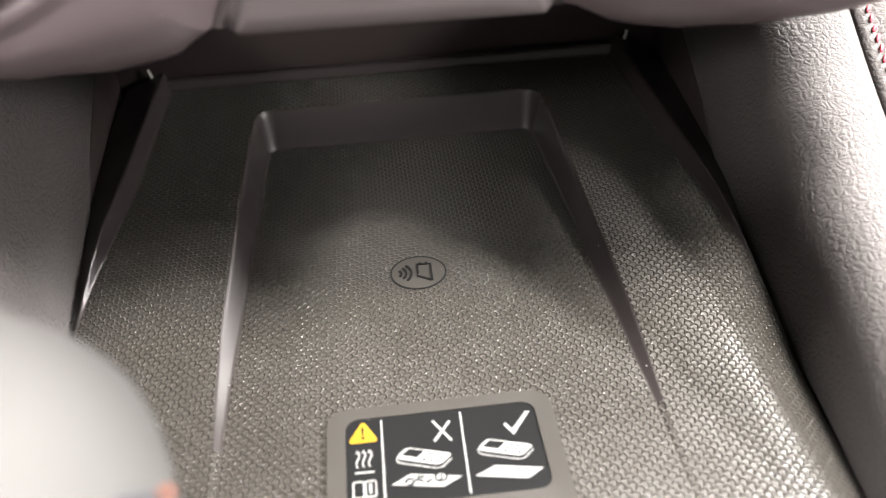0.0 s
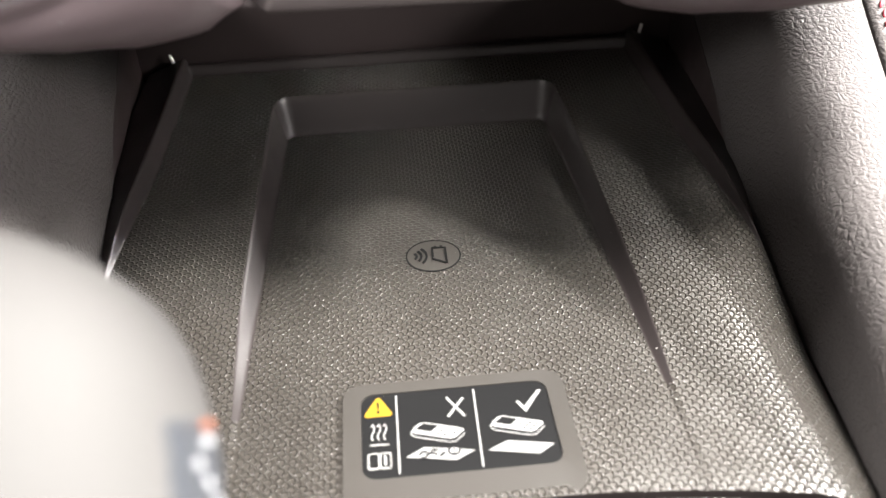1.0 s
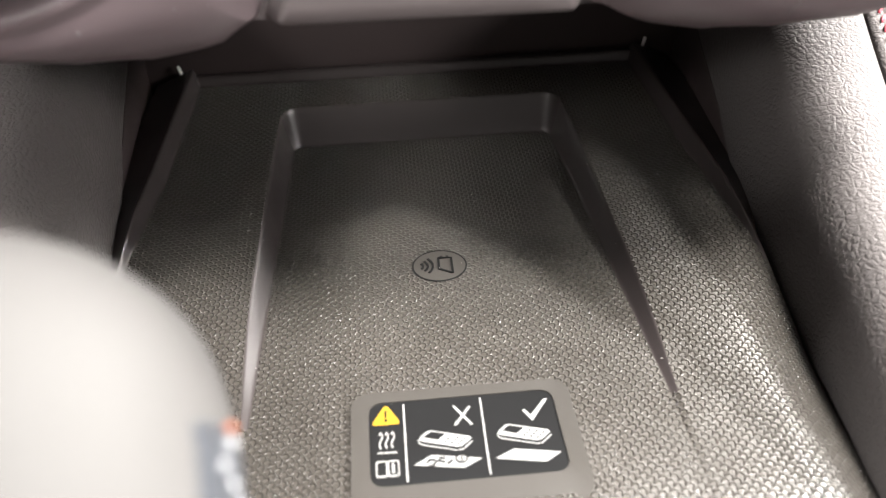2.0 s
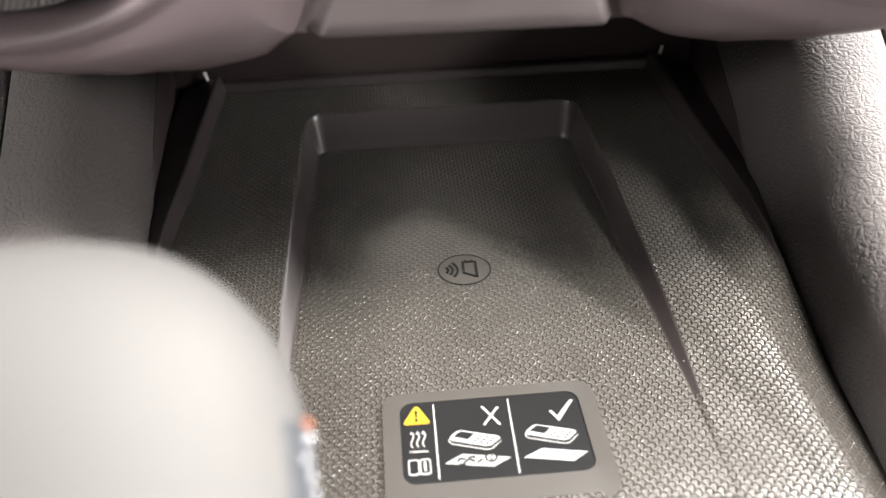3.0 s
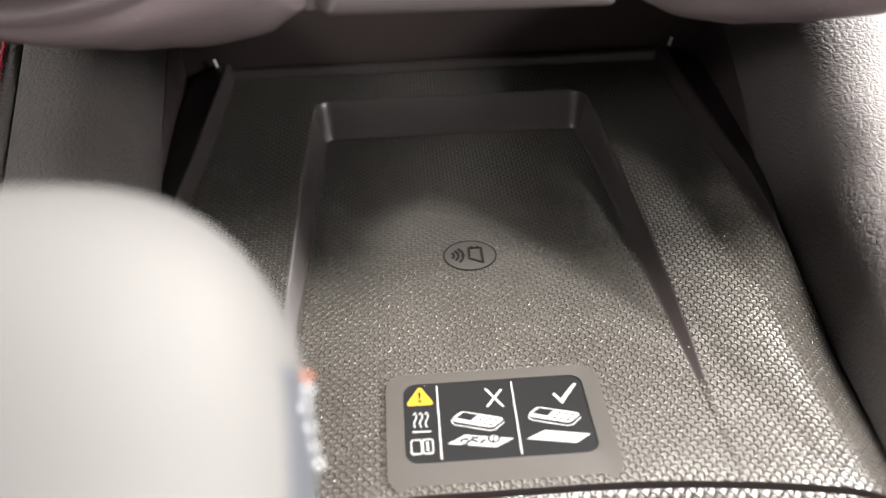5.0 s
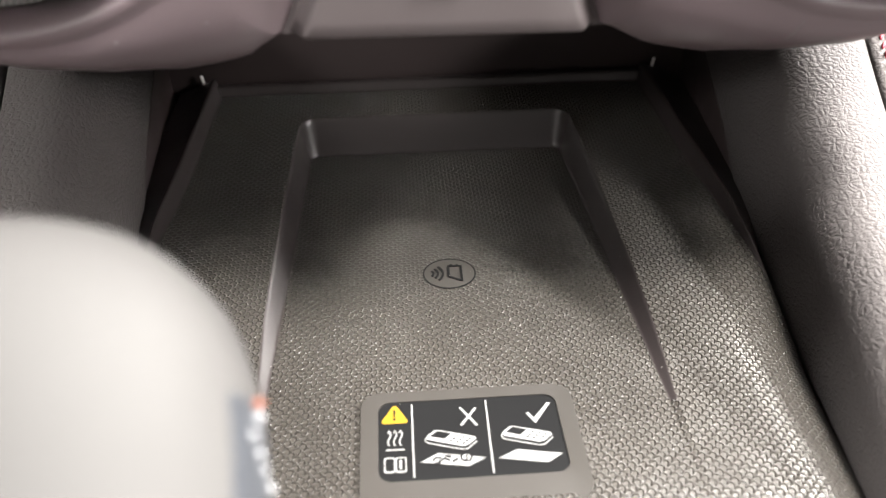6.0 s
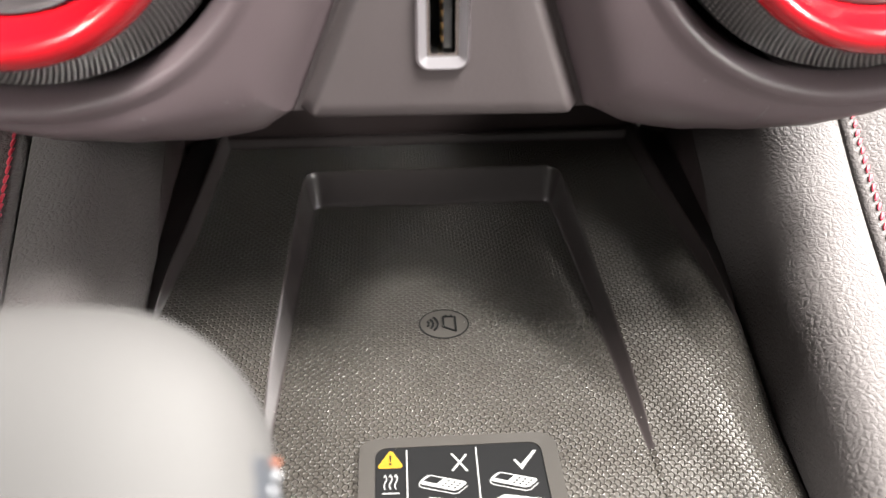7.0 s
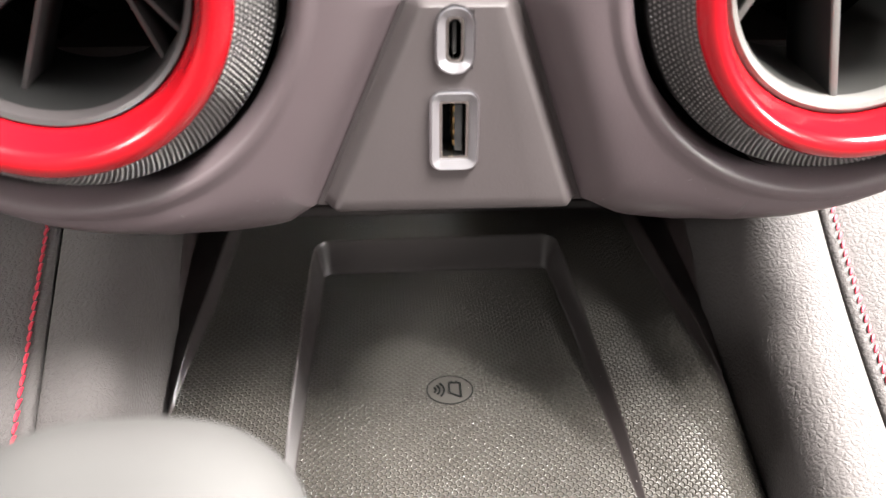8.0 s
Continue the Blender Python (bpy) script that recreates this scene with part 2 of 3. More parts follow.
def recess_step(x, y):
    """0 on the floor of the recess, 1 on the rim, by the way from its rounded outline."""
    px, py = abs(x) - (recess_edge(y) - CORNER), y - (BACK - CORNER)
    if px > 0 and py > 0:
        d, f = math.hypot(px, py) - CORNER, math.atan2(py, px) / (math.pi / 2)
    else:
        d, f = max(px, py) - CORNER, 1.0 if py > px else 0.0
    return flank(d / lerp(wall_width(y), 0.0042, ease(f)), 0.26)


def tray_height(x, y):
    ax = abs(x)
    z = rim_height(y) * recess_step(x, y)
    eo, w = outer_edge(y), lip_width(y)
    # raised lip along the sides and the back, rounded on its crest
    t = (ax - (eo - w)) / w
    side = 0.0048 * ease((y + 0.014) / 0.035) * (flank(t / 0.62, 0.3) - 0.18 * max(0.0, (t - 0.62) / 0.38) ** 2)
    back = 0.0030 * flank((y - 0.0852) / 0.0020, 0.3)
    z += max(side, back)
    # the front shoulders roll off
    low = ease((0.006 - y) / 0.05)
    z -= low * 0.0060 * max(0.0, (ax - 0.062) / 0.0170) ** 2
    front = -0.0745 - 1.9 * max(0.0, ax - 0.012) ** 2
    z -= 0.0003 * max(0.0, (front + 0.005 - y) / 0.005) ** 2
    return z


def make_tray():
    tray = empty("charging_tray", pose(0, 0, 0), "black moulded phone charging tray with knit grain and recessed pad", "charging tray")
    half = []
    for a, b, n in ((0.0, 0.93, 22), (0.93, 1.115, 36), (1.115, 1.17, 4)):
        half += [lerp(a, b, i / n) for i in range(n)]
    ys = []
    for a, b, n in ((-0.0745, -0.062, 14), (-0.062, 0.060, 90), (0.060, 0.0632, 4), (0.0632, 0.0712, 36), (0.0712, 0.083, 7), (0.083, 0.0885, 14)):
        ys += [lerp(a, b, i / n) for i in range(n)]
    ys.append(0.0885)
    verts, nx = [], 0
    for y0 in ys:
        e, eo = recess_edge(y0), outer_edge(y0)
        xs = [e * h for h in half]
        e2 = xs[-1] + 0.0003
        s = [e2 + (eo - 0.0046 - e2) * (i / 18) for i in range(1, 19)] + [eo - 0.0046 + 0.0046 * i / 18 for i in range(1, 19)]
        xs = xs + s
        full = [-x for x in xs[:0:-1]] + xs
        nx = len(full)
        for x in full:
            t = (0.0885 - y0) / 0.163
            y = y0 - 1.9 * max(0.0, abs(x) - 0.012) ** 2 * ease((t - 0.86) / 0.14)
            verts.append((x, y, tray_height(x, y)))
    faces = grid_faces(len(ys), nx)
    slots = []
    for f in faces:
        c = sum((Vector(verts[i]) for i in f), Vector()) / 4
        e, eo = recess_edge(c.y), outer_edge(c.y)
        wall = 0.005 < recess_step(c.x, c.y) < 0.985 and rim_height(c.y) > 0.0007
        lip = (abs(c.x) > eo - lip_width(c.y) and c.y > -0.012) or c.y > 0.0852
        slots.append(1 if wall or lip else 0)
    # skirt round the edge
    n0, rows = len(verts), len(ys)
    ring = list(range(nx)) + [r * nx + nx - 1 for r in range(1, rows)] + [(rows - 1) * nx + k for k in range(nx - 2, -1, -1)] + [r * nx for r in range(rows - 2, 0, -1)]
    for i in ring:
        x, y, z = verts[i]
        out = ease((y + 0.012) / 0.03) if abs(x) > outer_edge(y) - 0.0005 else 0.0
        verts.append((x * 1.004 + math.copysign(0.010 * out, x), y, z - 0.010 + 0.006 * out))
    for k in range(len(ring)):
        l = (k + 1) % len(ring)
        faces.append((ring[k], n0 + k, n0 + l, ring[l]))
        slots.append(1)
    obj("tray_body", verts, faces, [M_KNIT, M_SMOOTH], tray, "knit-grained black plastic tray body", 50, slots)

    # round badge with waves and a phone outline
    badge = part("badge", prism_bm([(-0.0004 + 0.0066 * math.cos(radians(a)), 0.0003 + 0.0061 * math.sin(radians(a))) for a in range(0, 360, 6)], -0.0006, 0.00012, 0.0001), M_BADGE, tray, "round smooth black charging badge")
    # raised black band puts the shade of the groove into colour
    ring_o = [(-0.0004 + 0.0070 * math.cos(radians(a)), 0.0003 + 0.0065 * math.sin(radians(a))) for a in range(0, 360, 6)]
    ring_i = [(-0.0004 + 0.0066 * math.cos(radians(a)), 0.0003 + 0.0061 * math.sin(radians(a))) for a in range(0, 360, 6)]
    part("badge_shade_ring", frame_bm(ring_o, ring_i, -0.0006, 0.00016), M_BLACK, badge, "black band for the shaded groove round the badge")
    for r, cx in ((0.0016, -0.0062), (0.0029, -0.0063), (0.0042, -0.0063)):
        pts = [(cx + r * math.cos(radians(a)), 0.0003 + r * math.sin(radians(a))) for a in range(-44, 45, 8)]
        part("wave_mark", stroke_bm(pts, 0.00056, 0.0001, 0.00034), M_BLACK, badge)
    part("phone_outline", stroke_bm([(-0.0005, 0.0034), (-0.0006, -0.0012), (0.0026, -0.0032)], 0.00060, 0.0001, 0.00034), M_BLACK, badge)
    part("phone_outline", stroke_bm([(-0.0005, 0.0034), (0.0028, 0.0032), (0.0027, -0.0033)], 0.00060, 0.0001, 0.00034), M_BLACK, badge)
    for x in (0.0003, 0.0018):
        part("phone_tab", box_bm(x - 0.0003, x + 0.0003, 0.0033, 0.0040, 0.0001, 0.00034), M_BLACK, badge)
    return tray


def make_label(tray):
    """Frame with a glossy black instruction label."""
    ox, ix = round_rect(-0.0231, 0.0229, -0.0742, -0.0430, 0.0042), round_rect(-0.0194, 0.0192, -0.0675, -0.0458, 0.0028)
    bm = frame_bm(ox, ix, -0.0022, 0.0006, 0.0004)
    for v in bm.verts:
        t = max(0.0, (-0.0675 - v.co.y) / 0.0064)
        v.co.z -= 0.0008 * t * t
    plate = part("label_plate", bm, M_FRAME, tray, "smooth grey plastic frame round the label", 30)
    part("label", prism_bm(round_rect(-0.01935, 0.01915, -0.06745, -0.04585, 0.0028), -0.0006, 0.0002), M_LABEL, plate, "glossy black instruction label")
    z0, z1 = 0.0001, 0.00026

    def mark(name, bm, mat=M_WHITE, label=""):
        return part(name, bm, mat, plate, label)

    tri = []
    for cx, cy, a0 in ((-0.0158, -0.0473, 30), (-0.0181, -0.0513, 150), (-0.0137, -0.0513, 270)):
        tri += [(cx + 0.0006 * math.cos(radians(a0 + a)), cy + 0.0006 * math.sin(radians(a0 + a))) for a in (0, 40, 80, 120)]
    mark("warning_triangle", prism_bm(tri, z0, z1), M_YELLOW, "yellow warning triangle print")
    mark("exclamation_bar", prism_bm([(-0.01615, -0.0482), (-0.0160, -0.0500), (-0.0158, -0.0500), (-0.01565, -0.0482)][::-1], z0, z1 + 0.0001), M_LABEL)
    mark("exclamation_dot", prism_bm(round_rect(-0.0162, -0.0156, -0.0510, -0.0504, 0.00025, 3), z0, z1 + 0.0001), M_LABEL)
    for x in (-0.0171, -0.0159, -0.0147):
        mark("heat_wave", stroke_bm([(x + 0.0003 * math.sin(i / 10 * 2 * math.pi), -0.0540 - 0.0040 * i / 10) for i in range(11)], 0.00030, z0, z1))
        mark("heat_arrow", prism_bm([(x - 0.0005, -0.0545), (x + 0.0005, -0.0545), (x, -0.0536)], z0, z1))
    mark("heat_plate", stroke_bm([(-0.0178, -0.0591), (-0.0140, -0.0592)], 0.00038, z0, z1))
    bo, bi = round_rect(-0.0183, -0.0160, -0.0651, -0.0611, 0.0006, 3), round_rect(-0.0180, -0.01625, -0.0647, -0.0614, 0.0004, 3)
    mark("manual_page", frame_bm(bo, bi, z0, z1))
    mark("manual_page", frame_bm([(x + 0.0023, y) for x, y in bo], [(x + 0.0023, y) for x, y in bi], z0, z1))
    mark("manual_bar", stroke_bm([(-0.0149, -0.0618), (-0.0149, -0.0642)], 0.0005, z0, z1))
    mark("divider_line", stroke_bm([(-0.0121, -0.0466), (-0.0123, -0.0666)], 0.00036, z0, z1))
    mark("divider_line", stroke_bm([(0.0040, -0.0466), (0.0036, -0.0666)], 0.00036, z0, z1))
    mark("cross_mark", stroke_bm([(-0.0018, -0.0482), (0.0015, -0.0537)], 0.00052, z0, z1))
    mark("cross_mark", stroke_bm([(0.0016, -0.0487), (-0.0019, -0.0535)], 0.00052, z0, z1 + 0.00004))
    mark("check_mark", prism_bm([(0.0122, -0.0511), (0.0128, -0.0508), (0.0138, -0.0525), (0.0172, -0.0483), (0.0180, -0.0484), (0.0139, -0.0541)][::-1], z0, z1))
    for dx, dy in ((0.0, 0.0), (0.0159, -0.0001)):
        body = [(-0.0095, -0.0564), (-0.0090, -0.0556), (-0.0077, -0.0545), (-0.0068, -0.0544), (0.0007, -0.0567), (0.0010, -0.0573), (-0.0010, -0.0590), (-0.0020, -0.0592), (-0.0090, -0.0570)]
        side = [(-0.0096, -0.0565), (-0.0095, -0.0574), (-0.0089, -0.0579), (-0.0021, -0.0600), (-0.0010, -0.0599), (0.0011, -0.0580)]
        screen = [(-0.0086, -0.0560), (-0.0070, -0.0547), (-0.0041, -0.0556), (-0.0057, -0.0570)]
        mark("phone_pictogram", prism_bm([(x + dx, y + dy) for x, y in body[::-1]], z0, z1))
        mark("phone_side_line", stroke_bm([(x + dx, y + dy) for x, y in side], 0.00026, z0, z1 - 0.00003))
        mark("phone_screen", prism_bm([(x + dx, y + dy) for x, y in screen[::-1]], z0, z1 + 0.00006), M_LABEL)
        for i in range(3):
            for j in range(3):
                kx, ky = -0.0030 + i * 0.0013 + j * -0.00065, -0.0564 - i * 0.00042 - j * 0.00062
                mark("phone_key", prism_bm(round_rect(kx + dx - 0.00030, kx + dx + 0.00030, ky + dy - 0.00017, ky + dy + 0.00017, 0.0001, 2), z0, z1 + 0.00006), M_LABEL)
    mark("surface_pictogram", prism_bm([(0.0050, -0.0629), (0.0148, -0.0648), (0.0181, -0.0627), (0.0091, -0.0609)], z0, z1))
    mark("surface_pictogram", prism_bm([(-0.0109, -0.0628), (-0.0012, -0.0645), (0.0025, -0.0625), (-0.0072, -0.0607)], z0, z1))
    mark("coin_disc", prism_bm([(-0.0015 + 0.0013 * math.cos(radians(a)), -0.0622 + 0.0012 * math.sin(radians(a))) for a in range(0, 360, 20)], z0, z1 + 0.00004))
    mark("coin_groove", frame_bm([(-0.0015 + 0.0013 * math.cos(radians(a)), -0.0622 + 0.0012 * math.sin(radians(a))) for a in range(0, 360, 20)], [(-0.0015 + 0.0009 * math.cos(radians(a)), -0.0622 + 0.0008 * math.sin(radians(a))) for a in range(0, 360, 20)], z0, z1 + 0.00008), M_LABEL)
    mark("coin_stroke", stroke_bm([(-0.0012, -0.0616), (-0.0017, -0.0621), (-0.0012, -0.0624), (-0.0018, -0.0629)], 0.0003, z0, z1 + 0.00008), M_LABEL)
    for pts in (((-0.0084, -0.0627), (-0.0078, -0.0619), (-0.0066, -0.0620)), ((-0.0072, -0.0630), (-0.0060, -0.0622), (-0.0048, -0.0628)), ((-0.0060, -0.0616), (-0.0046, -0.0618)), ((-0.0044, -0.0632), (-0.0033, -0.0624)), ((-0.0080, -0.0633), (-0.0068, -0.0635))):
        mark("key_outline", stroke_bm(pts, 0.00050, z0, z1 + 0.00008), M_LABEL)


tray = make_tray()
make_label(tray)


# ---- cubby behind and beside the tray ----
def make_cubby():
    """Dark side and back walls of the hollow under the fascia."""
    def wall(name, bm, label):
        ob = part(name, bm, M_DARK, None, label)
        return tagged(ob, "", "wall", "", "structure")

    bm = box_bm(-0.098, 0.098, 0.0915, 0.1000, -0.020, 0.115, 0.001)
    wall("wall_back", bm, "matt black plastic back of the tray hollow")
    for side, name in ((1, "wall_right"), (-1, "wall_left")):
        outline = [(-0.020, -0.012), (0.0912, -0.012), (0.0912, 0.0380), (-0.005, -0.0018), (-0.020, -0.006)]
        bm = bmesh.new()
        a = [bm.verts.new((side * (0.0818 + 0.05 * (y + 0.005)), y, z)) for y, z in outline]
        b = [bm.verts.new((side * (0.0850 + 0.05 * (y + 0.005)), y, z)) for y, z in outline]
        bm.faces.new(a), bm.faces.new(b[::-1])
        for i in range(len(a)):
            j = (i + 1) % len(a)
            bm.faces.new((a[i], b[i], b[j], a[j]))
        wall(name, bm, "matt black plastic side of the tray hollow")
    # pale pegs standing in for light leaks at the far corners of the tray
    for side in (1, -1):
        bm = box_bm(-0.0005, 0.0005, -0.0005, 0.0005, 0, 0.0032, 0.0003)
        clip = part("leak_peg", bm, M_PEG, None)
        clip.matrix_world = pose(side * 0.0752, 0.0888, 0.0170, -10, side * 16, 0)
        tagged(clip, "small pale peg in place of a light leak at the tray corner", "clip", "tray clips")


# ---- leather side panels ----
def seam_at(y, side):
    if side > 0:
        return 0.1093 + 0.1385 * y + 0.20 * y * y, 0.0345 + 0.3577 * y + 0.83 * y * y
    return 0.1054 + 0.1195 * y, 0.0395 + 0.3345 * y - 0.12 * y * y


def panel_foot(y):
    """Where the leather meets the tray or the side of the hollow."""
    if y > -0.005:
        return 0.0820 + 0.05 * (y + 0.005) - 0.0010 * ease(min(y + 0.005, 0.045 - y) / 0.02), -0.002 + 0.41 * (y + 0.005)
    return table(y, [(-0.16, 0.062), (-0.10, 0.0720), (-0.078, 0.0768), (-0.060, 0.0790), (-0.048, 0.0802), (-0.03, 0.0816), (-0.005, 0.0820)]), -0.005


def make_panel(side):
    name = "side_panel"
    panel = empty(name, pose(0, 0, 0), "black grained leather console side panel with red stitching", "side panel", "console side panels")
    ys = [lerp(-0.16, 0.098, i / 64) for i in range(65)]
    n = 22
    verts = []
    for y in ys:
        (xs, zs), (xe, ze) = seam_at(y, side), panel_foot(y)
        c1, c2 = Vector((xe + 0.0004, lerp(ze, zs, 0.92))), Vector((lerp(xe, xs, 0.20), zs + 0.0060))
        a, d = Vector((xe, ze)), Vector((xs, zs))
        verts.append((side * (xe + 0.004), y, ze - 0.012))
        for i in range(n):
            t = i / (n - 1)
            p = a * (1 - t) ** 3 + c1 * 3 * t * (1 - t) ** 2 + c2 * 3 * t * t * (1 - t) + d * t ** 3
            verts.append((side * p.x, y, p.y))
        verts.append((side * (xs + 0.0006), y, zs - 0.0006))
        verts.append((side * (xs + 0.0007), y, zs - 0.006))
    f = grid_faces(len(ys), n + 3)
    obj("lower_cover", verts, f if side < 0 else [q[::-1] for q in f], M_LEATHER, panel, "black grained leather lower cover", 60)
    prof = [(0.0012, -0.006), (0.0012, -0.0008), (0.0017, 0.0000), (0.0026, 0.0005), (0.0040, 0.0004), (0.0048, 0.0001), (0.0056, 0.0004), (0.010, 0.0012), (0.022, 0.0022), (0.045, 0.0015), (0.075, -0.004), (0.10, -0.014), (0.10, -0.05)]
    verts = []
    for y in ys:
        xs, zs = seam_at(y, side)
        verts += [(side * (xs + u), y, zs + v) for u, v in prof]
    f = grid_faces(len(ys), len(prof))
    obj("upper_cover", verts, f if side < 0 else [q[::-1] for q in f], M_LEATHER, panel, "black grained leather upper cover with stitched edge", 60)
    # red stitches
    mesh = None
    for i in range(58):
        y = -0.085 + i * 0.0031
        xs, zs = seam_at(y, side)
        if mesh is None:
            bm = bmesh.new()
            rings, m = 7, 6
            rows = []
            for r in range(rings):
                t = r / (rings - 1) * 2 - 1
                rad = 0.00053 * (1 - 0.55 * t ** 4)
                rows.append([bm.verts.new((0.00045 * t + rad * math.cos(2 * math.pi * k / m), t * 0.00152, 0.0003 - 0.0004 * t * t + rad * math.sin(2 * math.pi * k / m))) for k in range(m)])
            for p, q in zip(rows, rows[1:]):
                for k in range(m):
                    bm.faces.new((p[k], p[(k + 1) % m], q[(k + 1) % m], q[k]))
            bm.faces.new(rows[0][::-1]), bm.faces.new(rows[-1])
            st = part("stitch", bm, M_STITCH, panel)
            mesh = st.data
        else:
            st = new("stitch", mesh)
            st.parent = panel
        st.matrix_local = pose(side * (xs + 0.0048), y, zs + 0.0007, 11, 0, -side * 14 + random.uniform(-5, 5))
    return panel


# ---- fascia with sockets and vents ----
VX, VZ, VR = 0.0785, 0.1290, 0.0457
LOWER = [(0.037, 0.0735), (0.050, 0.0698), (0.062, 0.0684), (0.075, 0.0698), (0.0865, 0.0735), (0.095, 0.0783), (0.104, 0.0860), (0.113, 0.0975), (0.122, 0.1120)]


def lobe_outline(side):
    """Outline of a lobe: the lower edge, the far side and the edge at the centre panel."""
    a, b = (0.0300, 0.0143) if side > 0 else (0.0323, 0.0134)
    return [(a, 0.0772)] + LOWER + [(0.135, 0.140), (0.135, 0.200), (b, 0.200), (b, 0.1215)]


def reach(px, pz, dx, dz, poly):
    best = 0.3
    for (ax, az), (bx, bz) in zip(poly, poly[1:] + poly[:1]):
        ex, ez = bx - ax, bz - az
        det = dx * ez - dz * ex
        if abs(det) < 1e-9:
            continue
        t = ((ax - px) * ez - (az - pz) * ex) / det
        s = ((ax - px) * dz - (az - pz) * dx) / det
        if t > 0 and -1e-6 <= s <= 1 + 1e-6:
            best = min(best, t)
    return best


def make_fascia():
    fascia = empty("dash_fascia", pose(-0.0007, 0, 0), "dark grey soft-touch dashboard fascia with two round lobes", "fascia")
    fascia.matrix_world = pose(-0.0007, 0, 0) @ pose(0, 0, 0, 0, 0.5, 0)
    for side in (1, -1):
        outline = lobe_outline(side)
        x0, cz = outline[0][0], VZ + (0.0008 if side > 0 else 0.0)
        angs = sorted([2 * math.pi * k / 150 for k in range(150)] + [math.atan2(z - cz, x - VX) % (2 * math.pi) for x, z in (outline[0], outline[-1], outline[-2], outline[-3])])
        verts, rows = [], 0
        for a in angs:
            dx, dz = math.cos(a), math.sin(a)
            R = reach(VX, cz, dx, dz, outline)
            ex, ez = VX + R * dx, cz + R * dz
            inner = 1 if ex < x0 + 0.0002 and ez < 0.2 - 1e-6 else 0
            under = ease((0.118 - ez) / 0.02) * (0 if inner else 1)
            if ez < 0.09:
                under *= ease((ex - x0) / 0.040)
            roll = lerp(0.0062, 0.0012, 0 if inner else ease((ex - x0) / 0.040))
            col = [(VR - 0.0004, -0.0150), (VR - 0.0003, -0.0280), (VR + 0.0001, -0.0310), (VR + 0.0008, -0.0330), (VR + 0.0018, -0.0344), (VR + 0.0030, -0.0351), (VR + 0.0043, -0.0349)]
            for i in range(1, 17):
                s = i / 16
                r = lerp(VR + 0.0043, R, s)
                y = -0.0343 + roll * s ** 3.5 + under * 0.0140 * max(0.0, (s - 0.15) / 0.85) ** 2.5
                col.append((r, y))
            pts = [(VX + r * dx, y, cz + r * dz) for r, y in col]
            x, y, z = pts[-1]
            if inner:
                pts += [(x - 0.0010, y + 0.0009, z), (x - 0.0018, y + 0.0024, z), (x - 0.0022, y + 0.0045, z), (x - 0.0023, y + 0.010, z)]
            else:
                pts += [(x, y + 0.0020, z + 0.0001), (x, y + 0.0060, z + 0.0010), (x, y + 0.026, z + 0.0110), (x, 0.090, z + 0.0260)]
            rows = len(pts)
            verts += [(side * p[0] - 0.0016, p[1], p[2]) for p in pts]
        f = []
        n = len(angs)
        for i in range(n):
            k = (i + 1) % n
            for j in range(rows - 1):
                q = (i * rows + j, i * rows + j + 1, k * rows + j + 1, k * rows + j)
                f.append(q if side > 0 else q[::-1])
        obj("vent_lobe", verts, f, M_FASCIA, fascia, "rounded soft-touch lobe round an air vent", 45)
    # centre panel, set a little back between two grooves
    def edge(z, side):
        return table(z, [(0.0776, 0.0231), (0.1215, 0.0074)]) if side > 0 else table(z, [(0.0776, 0.0284), (0.1215, 0.0098)])
    cx = -0.0026
    holes = [(0.0956 - 0.0072, 0.0956 + 0.0072), (0.1148 - 0.0060, 0.1148 + 0.0060)]
    zs = [0.0776, 0.0800, 0.0840, holes[0][0], 0.0930, 0.0980, holes[0][1], 0.1060, holes[1][0], 0.1120, 0.1170, holes[1][1], 0.1212]
    rows = []
    for z in zs:
        line = []
        for sd in (-1, 1):
            e = edge(z, sd)
            half = [(e + 0.0032, -0.0200), (e + 0.0030, -0.0255), (e + 0.0018, -0.0262), (e + 0.0006, -0.0285), (e - 0.0002, -0.0299), (e - 0.0012, -0.0303)]
            half += [(lerp(e - 0.0012, 0.0034 + sd * cx, t), -0.0303) for t in (0.33, 0.67, 1.0)]
            line += [(sd * u, v) for u, v in (half if sd < 0 else half[::-1])]
        rows.append([(u, v, z) for u, v in line])
    cols = len(rows[0])
    under = [[(x, y + dy, 0.0776 + dz) for x, y, z in rows[0]] for dy, dz in ((0.110, 0.004), (0.012, -0.0006), (0.0022, -0.0012), (0.0006, -0.0008))]
    over = [[(x, y + dy, 0.1212 + dz) for x, y, z in rows[-1]] for dy, dz in ((0.0010, 0.0008), (0.010, 0.0014))]
    allv = [p for r in under + rows + over for p in r]
    f = []
    for q in grid_faces(len(under) + len(zs) + len(over), cols):
        c = sum((Vector(allv[i]) for i in q), Vector()) / 4
        if not (abs(c.x - cx) < 0.003 and any(lo < c.z < hi for lo, hi in holes)):
            f.append(q)
    obj("centre_panel", allv, f, M_PANEL, fascia, "flat grey socket panel between two grooves", 40)
    # groove floors are coloured darker than the panel to deepen their shade
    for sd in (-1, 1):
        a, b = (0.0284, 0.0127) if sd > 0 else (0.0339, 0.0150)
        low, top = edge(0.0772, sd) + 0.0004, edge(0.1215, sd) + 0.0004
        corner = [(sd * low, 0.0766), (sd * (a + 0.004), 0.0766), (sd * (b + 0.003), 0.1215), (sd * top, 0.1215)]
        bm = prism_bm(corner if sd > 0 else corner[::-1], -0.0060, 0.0)
